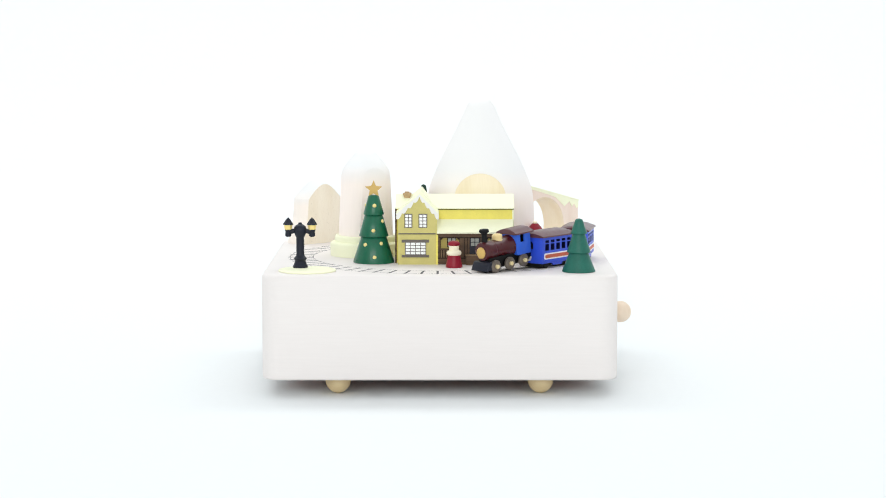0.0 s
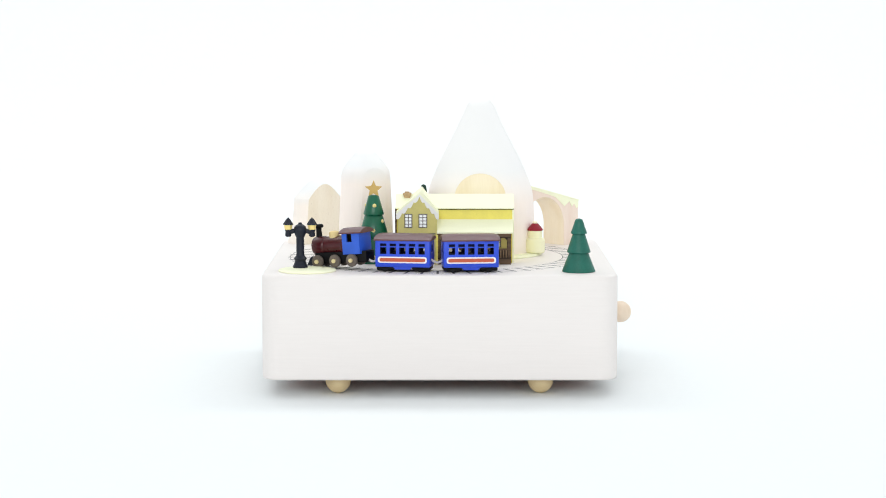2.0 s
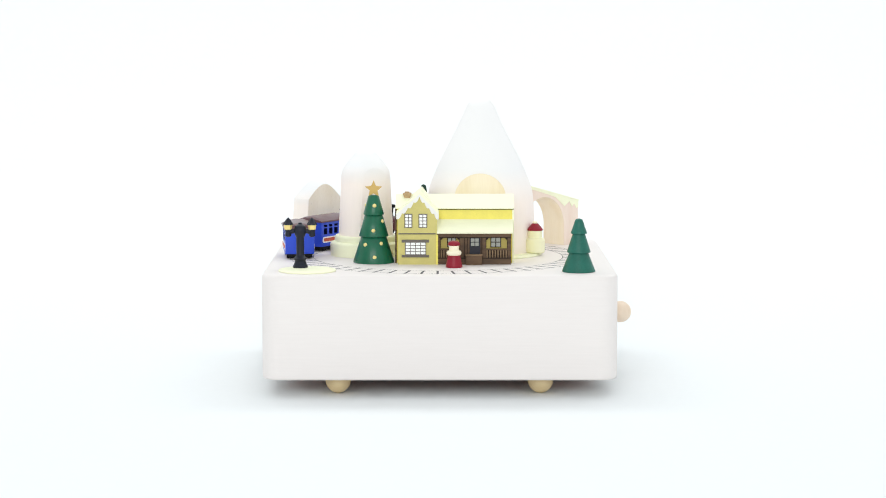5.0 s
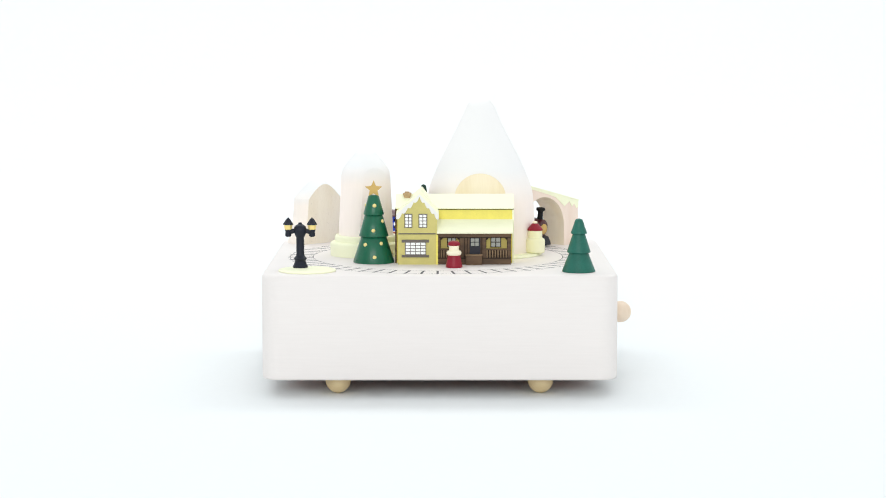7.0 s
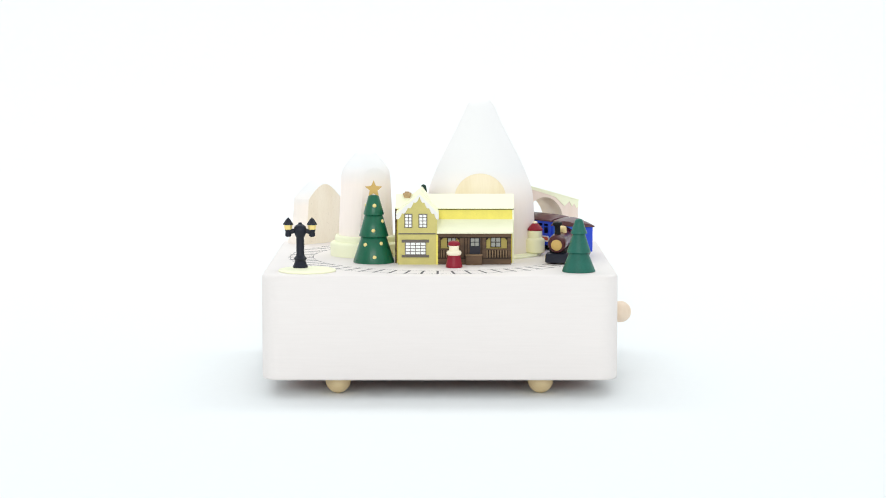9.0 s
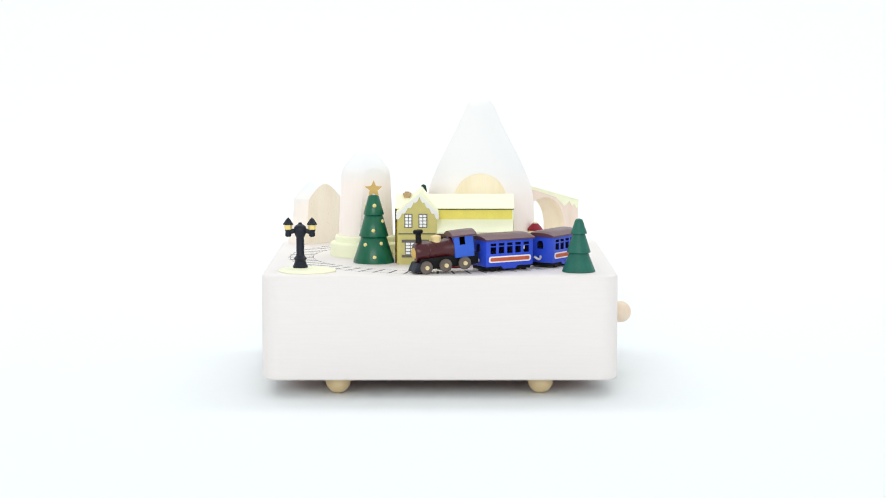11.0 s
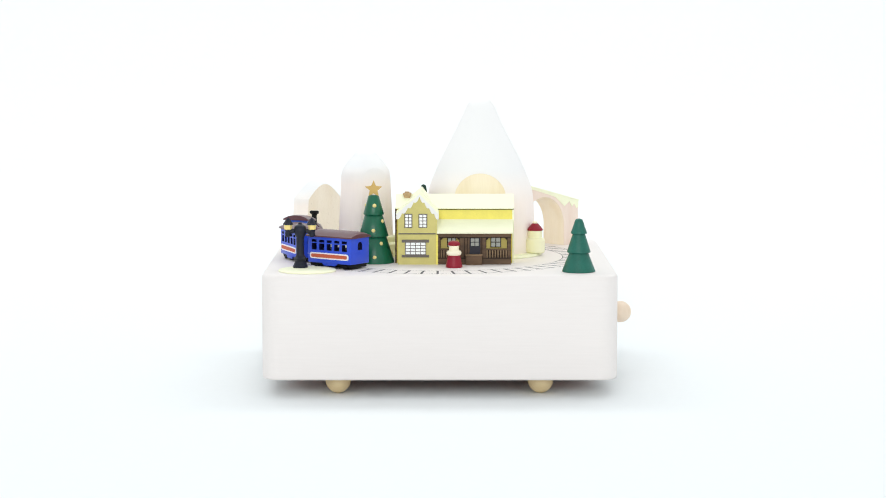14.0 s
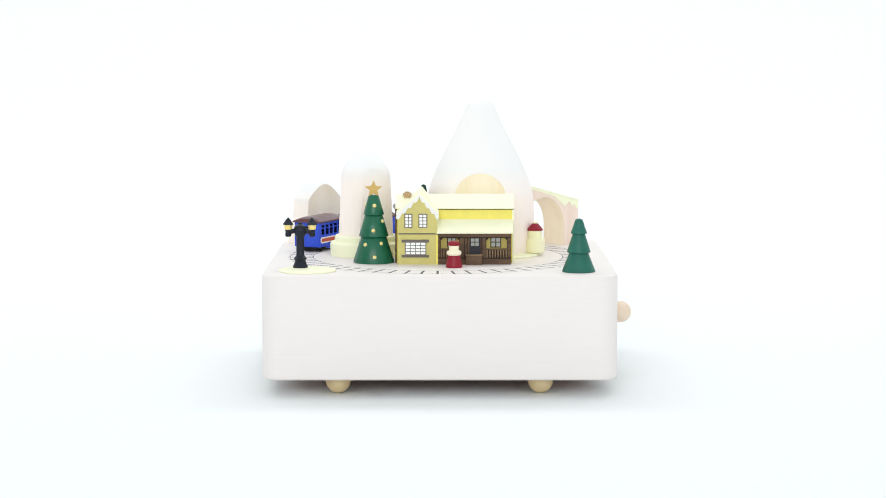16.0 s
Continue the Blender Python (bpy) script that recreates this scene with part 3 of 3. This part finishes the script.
# ---------------------------------------------------------------- street lamp, dolls
def build_lamp():
    pad = smooth_profile([(0.0149, 0.0), (0.0152, 0.0004), (0.0150, 0.0008), (0.0144, 0.0010)], 3) + [(0.0, 0.0010)]
    single("snow_patch", lathe(pad, 80), [M_SNOW], "thin round cream snow patch under the street lamp", "snow", on_top(-0.0688, -0.0700))
    lamp = thing("street_lamp", "navy black two-armed toy street lamp", "street lamp", on_top(-0.0729, -0.0620, 0.0010))
    prof = [(0.0040, 0.0), (0.0041, 0.0005), (0.0034, 0.0018), (0.0028, 0.0034), (0.0030, 0.0040), (0.0034, 0.0045), (0.0034, 0.0050), (0.0028, 0.0056),
            (0.0023, 0.0062), (0.0021, 0.0075), (0.0021, 0.0165)]
    part("pole", lathe(prof, 48), M_NAVY, lamp)
    head = smooth_profile([(0.0021, 0.0160), (0.0027, 0.0172), (0.0033, 0.0190), (0.0034, 0.0203), (0.0028, 0.0220), (0.0015, 0.0229), (0.0010, 0.0232), (0.0009, 0.0238), (0.0, 0.0240)], 4)
    part("globe", lathe(head, 40), M_NAVY, lamp)
    for s in (-1, 1):
        x = s * 0.0063
        part("arm", tube([(0, 0, 0.0195), (s * 0.0030, 0, 0.0195), (s * 0.0052, 0, 0.0190), (x, 0, 0.0186)], 0.0013), M_NAVY, lamp)
        cup = [(0.0010, 0.0163), (0.0016, 0.0168), (0.0017, 0.0178), (0.0015, 0.0188), (0.0017, 0.0196), (0.0019, 0.0202)]
        cupob = part("lantern", lathe(cup, 24), M_NAVY, lamp, "", pose(x, 0, 0))
        part("glass", lathe([(0.0019, 0.0200), (0.0023, 0.0228)], 6), M_LANTERN, cupob, "cream lantern body")
        part("cap", lathe([(0.0027, 0.0227), (0.0027, 0.0231), (0.0012, 0.0255), (0.0004, 0.0263), (0.0, 0.0268)], 6), M_NAVY, cupob)


def build_dolls():
    bm = lathe([(0.0046, 0.0), (0.0047, 0.0004), (0.0046, 0.0012), (0.0038, 0.0050), (0.0036, 0.0066)], 48)
    lathe(smooth_profile([(0.0036, 0.0066), (0.0041, 0.0072), (0.0042, 0.0080), (0.0038, 0.0088), (0.0030, 0.0091)], 3), 48, bm=bm, slot=1)
    lathe(smooth_profile([(0.0027, 0.0088), (0.0028, 0.0100), (0.0028, 0.0116), (0.0027, 0.0122)], 3), 48, bm=bm, slot=1)
    lathe(smooth_profile([(0.0028, 0.0117), (0.0033, 0.0120), (0.0034, 0.0128), (0.0030, 0.0136), (0.0020, 0.0141), (0.0, 0.0143)], 3), 48, bm=bm, slot=2)
    turned(bm, Matrix.Diagonal((0.94, 0.94, 1, 1)))
    single("santa_doll", bm, [M_RED, M_FACE, M_RED], "small red and cream wooden Santa peg doll", "doll", on_top(0.0087, -0.0533))
    body = smooth_profile([(0.0046, 0.0), (0.0053, 0.0005), (0.0055, 0.0018), (0.0055, 0.0058), (0.0053, 0.0074), (0.0046, 0.0082), (0.0040, 0.0085)], 4)
    head = smooth_profile([(0.0039, 0.0086), (0.0040, 0.0098), (0.0040, 0.0116), (0.0038, 0.0128)], 3)
    bm = lathe(body + head, 56)
    lathe(smooth_profile([(0.0036, 0.0124), (0.0042, 0.0126), (0.0043, 0.0130), (0.0040, 0.0137), (0.0027, 0.0153), (0.0018, 0.0163), (0.0013, 0.0165)], 2), 48, bm=bm, slot=1)
    lathe(smooth_profile([(0.0011, 0.0162), (0.0013, 0.0168), (0.0010, 0.0175), (0.0, 0.0178)], 4), 24, bm=bm, slot=2)
    single("snowman", bm, [M_CREAM, M_RED, M_FACE], "ivory wooden snowman with crimson hat", "snowman", on_top(0.0543, 0.0040, 0.0015))


# ---------------------------------------------------------------- the train
def curved_roof(x0, x1, half, eave, crown, end=1.0, thick=0.0007):
    """A roof sheet bowed across and dipping a little at both ends."""
    bm = bmesh.new()
    xs = [x0, x0 + 0.0006, x0 + 0.002, x0 + 0.004, (x0 + x1) / 2, x1 - 0.004, x1 - 0.002, x1 - 0.0006, x1]
    fall = [end, 0.5 + end / 2, 0.8 + 0.2 * end, 1, 1, 1, 0.8 + 0.2 * end, 0.5 + end / 2, end]
    rows = []
    for x, f in zip(xs, fall):
        up = []
        for k in range(17):
            s = -1 + k / 8
            up.append(bm.verts.new((x, s * half, eave + thick + (crown - eave - thick) * f * (1 - abs(s) ** 2.2))))
        down = [bm.verts.new((x, half, eave)), bm.verts.new((x, -half, eave))]
        rows.append(up + down)
    n = len(rows[0])
    for a, b in zip(rows, rows[1:]):
        for k in range(n):
            j = (k + 1) % n
            bm.faces.new((a[k], a[j], b[j], b[k]))
    bm.faces.new(rows[0])
    bm.faces.new(list(reversed(rows[-1])))
    return bm


def hook(x0, x1, z, parent):
    pts = []
    for k in range(13):
        f = k / 12
        pts.append((x0 + (x1 - x0) * f, -0.001 * math.sin(math.pi * f), z - 0.0016 * math.sin(math.pi * f)))
    part("coupling_hook", tube(pts, 0.00062, 8), M_HOOK, parent, "pale curved coupling hook")


def build_locomotive():
    loco = thing("locomotive", "toy steam locomotive with maroon boiler and blue cab", "locomotive", on_top(R_TRACK, 0))
    # forward is -x, the outer side is -y
    part("frame", block(-0.0160, 0.0156, -0.0044, 0.0044, 0.0022, 0.0082, 0.0004, 2), M_BLACK, loco)
    wedge = prism([(-0.0206, 0.0016), (-0.0128, 0.0016), (-0.0128, 0.0064), (-0.0180, 0.0064)], 0.0124)
    bmesh.ops.bevel(wedge, geom=wedge.edges[:], offset=0.0008, segments=3, affect="EDGES", profile=0.5)
    part("cowcatcher", turned(wedge, pose(0, -0.0062, 0)), M_NAVY, loco, "slate black sloping cowcatcher")
    prof = [(0.0040, 0.0), (0.0047, 0.0003), (0.0050, 0.0010), (0.0051, 0.0030), (0.0052, 0.0064), (0.0051, 0.0069), (0.0048, 0.0073), (0.0049, 0.0076)]
    prof += smooth_profile([(0.0049, 0.0078), (0.0049, 0.0110), (0.0050, 0.0145), (0.0054, 0.0175), (0.0059, 0.0206)], 4)
    part("boiler", turned(lathe(prof, 56), pose(-0.0178, 0, 0.0116, 0, 90, 0)), M_MAROON, loco, "glossy maroon boiler")
    prof = [(0.0030, 0.0), (0.0030, 0.0008), (0.0024, 0.0014), (0.0012, 0.0017), (0.0, 0.0018)]
    part("headlight", turned(lathe(prof, 32), pose(-0.0175, 0, 0.0110, 0, -90, 0)), M_GOLD, loco, "gold painted headlight")
    prof = smooth_profile([(0.0018, 0.0166), (0.0016, 0.0180), (0.0015, 0.0212), (0.0022, 0.0217), (0.0026, 0.0222), (0.0026, 0.0230), (0.0022, 0.0235), (0.0016, 0.0236)], 3) + [(0.0, 0.0228)]
    part("chimney", lathe(prof, 36), M_BLACK, loco, "flared black chimney", pose(-0.0149, 0, -0.0004))
    prof = smooth_profile([(0.0029, 0.0165), (0.0028, 0.0178), (0.0028, 0.0192), (0.0024, 0.0200), (0.0012, 0.0204), (0.0, 0.0205)], 3)
    part("steam_dome", lathe(prof, 36), M_DOME, loco, "gold steam dome", pose(-0.0055, 0, -0.0011))
    walls = part("cab", block(0.0025, 0.0131, -0.0064, 0.0064, 0.0068, 0.0180, 0.0003, 2), M_CAB, loco, "slightly lighter royal blue cab")
    # hollow coloured black in place of the cab's inner shade
    holes = block(0.0035, 0.0122, -0.0054, 0.0054, 0.0078, 0.0177)
    carve(walls, holes, M_BLACK)
    carve(walls, block(0.0054, 0.0085, -0.02, 0.02, 0.0134, 0.0176), M_CAB)
    part("cab_roof", curved_roof(0.0014, 0.0148, 0.0074, 0.0178, 0.0208, 0.9), M_ROOF, loco, "plum brown curved cab roof")
    wheel = None
    for x in WHEELS:
        for s in (-1, 1):
            prof = [(0.0016, -0.0002), (0.0026, 0.0), (0.0031, 0.0002), (0.0034, 0.0006), (0.0034, 0.0016), (0.0030, 0.0020)]
            w = part("wheel", turned(lathe(prof, 36), pose(0, 0, 0, 90, 0, 0)) if wheel is None else bmesh.new(), M_WHEEL, loco, "stained wooden wheel")
            if wheel is None:
                wheel = w.data
                pin_bm = turned(lathe([(0.0009, -0.0008), (0.0011, -0.0005), (0.0011, 0.0012)], 16), pose(0, 0, 0, 90, 0, 0))
                pin = mesh_of("hub_pin", pin_bm, M_HUB)
            else:
                w.data = wheel
            w.matrix_basis = pose(x, s * 0.0047, 0.0036)
            p = new("hub_pin", pin)
            p.parent, p.matrix_basis = w, pose(0, s * 0.0018, 0)
            tagged(p, "pale brass hub pin")
            rolling.append((w, x, s))
    return loco


def build_car(label):
    car = thing("passenger_car", label, "railway car", on_top(R_TRACK, 0), "cars of the train")
    L, W = 0.0145, 0.0080
    shell = part("body", block(-L, L, -W, W, 0.0027, 0.0168, 0.0004, 2), M_BLUE, car, "royal blue car body with open windows")
    pitch = 0.0051
    def row(half, y0, y1, z0, z1):
        bm = bmesh.new()
        for k in range(5):
            x = (k - 2) * pitch
            block(x - half, x + half, y0, y1, z0, z1, bm=bm)
        carve(shell, bm, M_TUNNEL)
    for y0, y1 in ((-0.02, -W + 0.0022), (W - 0.0022, 0.02)):
        row(0.00168, y0, y1, 0.0096, 0.0131)
        row(0.00168, y0, y1, 0.0137, 0.0151)
    row(0.00145, -W, W, 0.0096, 0.0130)
    carve(shell, block(-L + 0.0014, L - 0.0014, -W + 0.0027, W - 0.0027, 0.0094, 0.0133), M_TUNNEL)
    for s in (-1, 1):
        arch = [(-0.0019, 0.0102), (0.0019, 0.0102)] + [(0.0019 * math.cos(radians(a)), 0.0126 + 0.0019 * math.sin(radians(a))) for a in range(0, 181, 20)]
        carve(shell, turned(prism(arch, 0.0060), pose(s * L, 0, 0, 0, 0, 90) @ pose(0, -0.003, 0)), M_TUNNEL)
    for s in (-1, 1):
        rail = bmesh.new()
        block(-0.0130, 0.0130, -0.0002, 0.0002, 0.0049, 0.0082, bm=rail)
        up = [e for e in rail.edges if abs(e.verts[0].co.y - e.verts[1].co.y) > 1e-4]
        bmesh.ops.bevel(rail, geom=up, offset=0.0012, segments=4, affect="EDGES", profile=0.5)
        band = part("band", rail, M_STRIPE_EDGE, car, "white rounded band", pose(0, s * W, 0))
        inner = bmesh.new()
        block(-0.0121, 0.0121, -0.0002, 0.0002, 0.0056, 0.0075, bm=inner)
        up = [e for e in inner.edges if abs(e.verts[0].co.y - e.verts[1].co.y) > 1e-4]
        bmesh.ops.bevel(inner, geom=up, offset=0.0007, segments=3, affect="EDGES", profile=0.5)
        part("stripe", inner, M_STRIPE, band, "rust red stripe", pose(0, s * 0.00015, 0))
        skirt = prism([(-0.0052, 0.0029), (0.0052, 0.0029), (0.0038, 0.0014), (-0.0038, 0.0014)], 0.0008)
        part("skirt", turned(skirt, pose(0, -0.0004 + s * (W - 0.0007), 0)), M_BLUE, car)
        part("bogie", block(s * 0.0095 - 0.0046, s * 0.0095 + 0.0046, -W + 0.0014, W - 0.0014, 0.0008, 0.0030, 0.0005, 2), M_BLACK, car, "black running gear")
        for y in (-1, 1):
            part("wheel", turned(lathe([(0.0016, 0), (0.0018, 0.0003), (0.0018, 0.0012)], 24), pose(s * 0.0095, y * (W - 0.0016) + 0.0006, 0.0019, 90, 0, 0)), M_BLACK, car)
    part("underframe", block(-L + 0.0008, L - 0.0008, -W + 0.0010, W - 0.0010, 0.0019, 0.0027), M_BLACK, car)
    part("roof", curved_roof(-L - 0.0008, L + 0.0008, W + 0.0008, 0.0166, 0.0199, 0.55), M_ROOF, car, "plum brown curved roof")
    hook(-L - 0.0058, -L + 0.0006, 0.0064, car)
    return car


R_TRACK = 0.0750
WHEELS = (-0.0136, -0.0030, 0.0074)
rolling = []
build_studio()
build_music_box()
build_mountain()
build_middle_hill()
build_low_hill()
build_tunnel()
build_station()
build_christmas_tree()
build_firs()
build_lamp()
build_dolls()
locomotive = build_locomotive()
first_car = build_car("royal blue toy passenger car coupled behind the locomotive")
last_car = build_car("royal blue toy passenger car at the tail of the train")

# ---------------------------------------------------------------- the train's way round
SPEED = 35.0          # degrees a second, clockwise from above
# each vehicle: its radius, how much wider it runs at the ring's two sides, rows of (seconds, angle from which it has run on
# at SPEED), rows of (seconds, swing of its nose outwards), its tilt and lift
TRAIN = ((locomotive, R_TRACK, (-0.0028, 0.0016),
          ((0.0, 29.2), (1.5, 30.0), (2.2, 29.6), (2.7, 28.4), (3.5, 29.2), (4.2, 30.3), (6.0, 28.2), (7.0, 26.8), (8.0, 27.8), (9.2, 27.6), (10.3, 29.3), (12.4, 29.4), (13.0, 28.6), (13.7, 30.0), (14.5, 31.0), (16.0, 30.0)),
          ((0.0, 15.0), (1.8, 14.0), (2.2, 11.0), (2.7, 3.0), (3.1, -4.0), (3.5, -6.5), (4.2, -13.0), (5.6, -5.0), (7.0, 2.0), (7.5, 0.0), (8.5, -3.0), (9.2, 3.0), (10.3, 13.0), (12.2, 14.0), (12.5, 11.0), (13.0, 3.0), (13.4, -4.0), (13.8, -6.5), (14.5, -12.0), (16.0, -4.0)), (-5.0, 0.0010)),
         (first_car, 0.0700, (0.0070, 0.0070),
          ((0.0, 51.4), (0.5, 53.0), (1.0, 53.5), (1.5, 55.1), (2.0, 55.8), (2.7, 56.2), (3.5, 56.0), (5.0, 55.0), (8.0, 54.0), (10.3, 51.6), (11.3, 53.8), (12.0, 55.2), (12.7, 56.0), (13.4, 54.3), (14.0, 54.0), (15.0, 54.0), (15.5, 55.2), (16.0, 55.2)),
          ((0.0, 1.0), (1.5, 4.0), (2.5, 7.0), (3.5, 10.0), (4.0, 7.0), (4.7, -1.0), (5.4, -5.0), (7.0, 1.0), (10.0, 0.0), (11.5, 3.0), (12.5, 6.0), (13.5, 10.0), (14.2, 7.0), (15.0, -1.0), (15.5, -4.5), (16.0, -5.0)), (0.0, 0.0)),
         (last_car, 0.0718, (0.0060, 0.0060),
          ((0.0, 79.6), (1.0, 81.2), (1.6, 82.9), (2.4, 84.1), (3.0, 83.7), (3.6, 84.6), (4.2, 85.3), (6.4, 83.9), (9.4, 80.2), (11.3, 80.8), (12.0, 82.8), (12.7, 84.0), (13.1, 83.7), (13.6, 85.2), (14.6, 84.2), (15.5, 82.4), (16.0, 83.0)),
          ((0.0, 0.0), (1.0, 0.0), (1.5, 1.0), (2.2, -10.0), (2.5, -9.0), (3.0, -1.0), (3.6, 0.0), (4.3, 4.0), (5.6, 9.0), (8.0, 3.0), (10.5, 0.0), (11.9, 1.0), (12.5, -10.0), (12.8, -7.5), (13.3, 3.0), (13.7, 8.5), (14.5, 12.0), (15.0, 7.5), (15.5, 1.5), (16.0, 2.0)), (0.0, 0.0)))


def lead(rows, t):
    """A value between two rows, eased."""
    for (t0, a0), (t1, a1) in zip(rows, rows[1:]):
        if t <= t1:
            f = (t - t0) / (t1 - t0)
            return a0 + (a1 - a0) * f * f * (3 - 2 * f)
    return rows[-1][1]


def ring(angle, radius, wide, swing, tilt, lift):
    a = radians(angle)
    radius += wide[0 if math.sin(a) > 0 else 1] * math.sin(a) ** 2
    return pose(radius * math.sin(a), -radius * math.cos(a), TOP + lift, 0, tilt, angle + swing)


def motions():
    ticks = [k * 0.25 for k in range(int(SECONDS / 0.25) + 1)]
    for ob, radius, wide, rows, swings, rides in TRAIN:
        walk(ob, [(t, ring(lead(rows, t) - SPEED * t, radius, wide, lead(swings, t), *rides)) for t in ticks])
    roll = math.degrees(R_TRACK * radians(SPEED) / 0.0034)
    fine = [k * 0.1 for k in range(int(SECONDS * 10) + 1)]
    for w, x, s in rolling:
        walk(w, [(t, pose(x, s * 0.0047, 0.0036, 0, -roll * t, 0)) for t in fine])


motions()
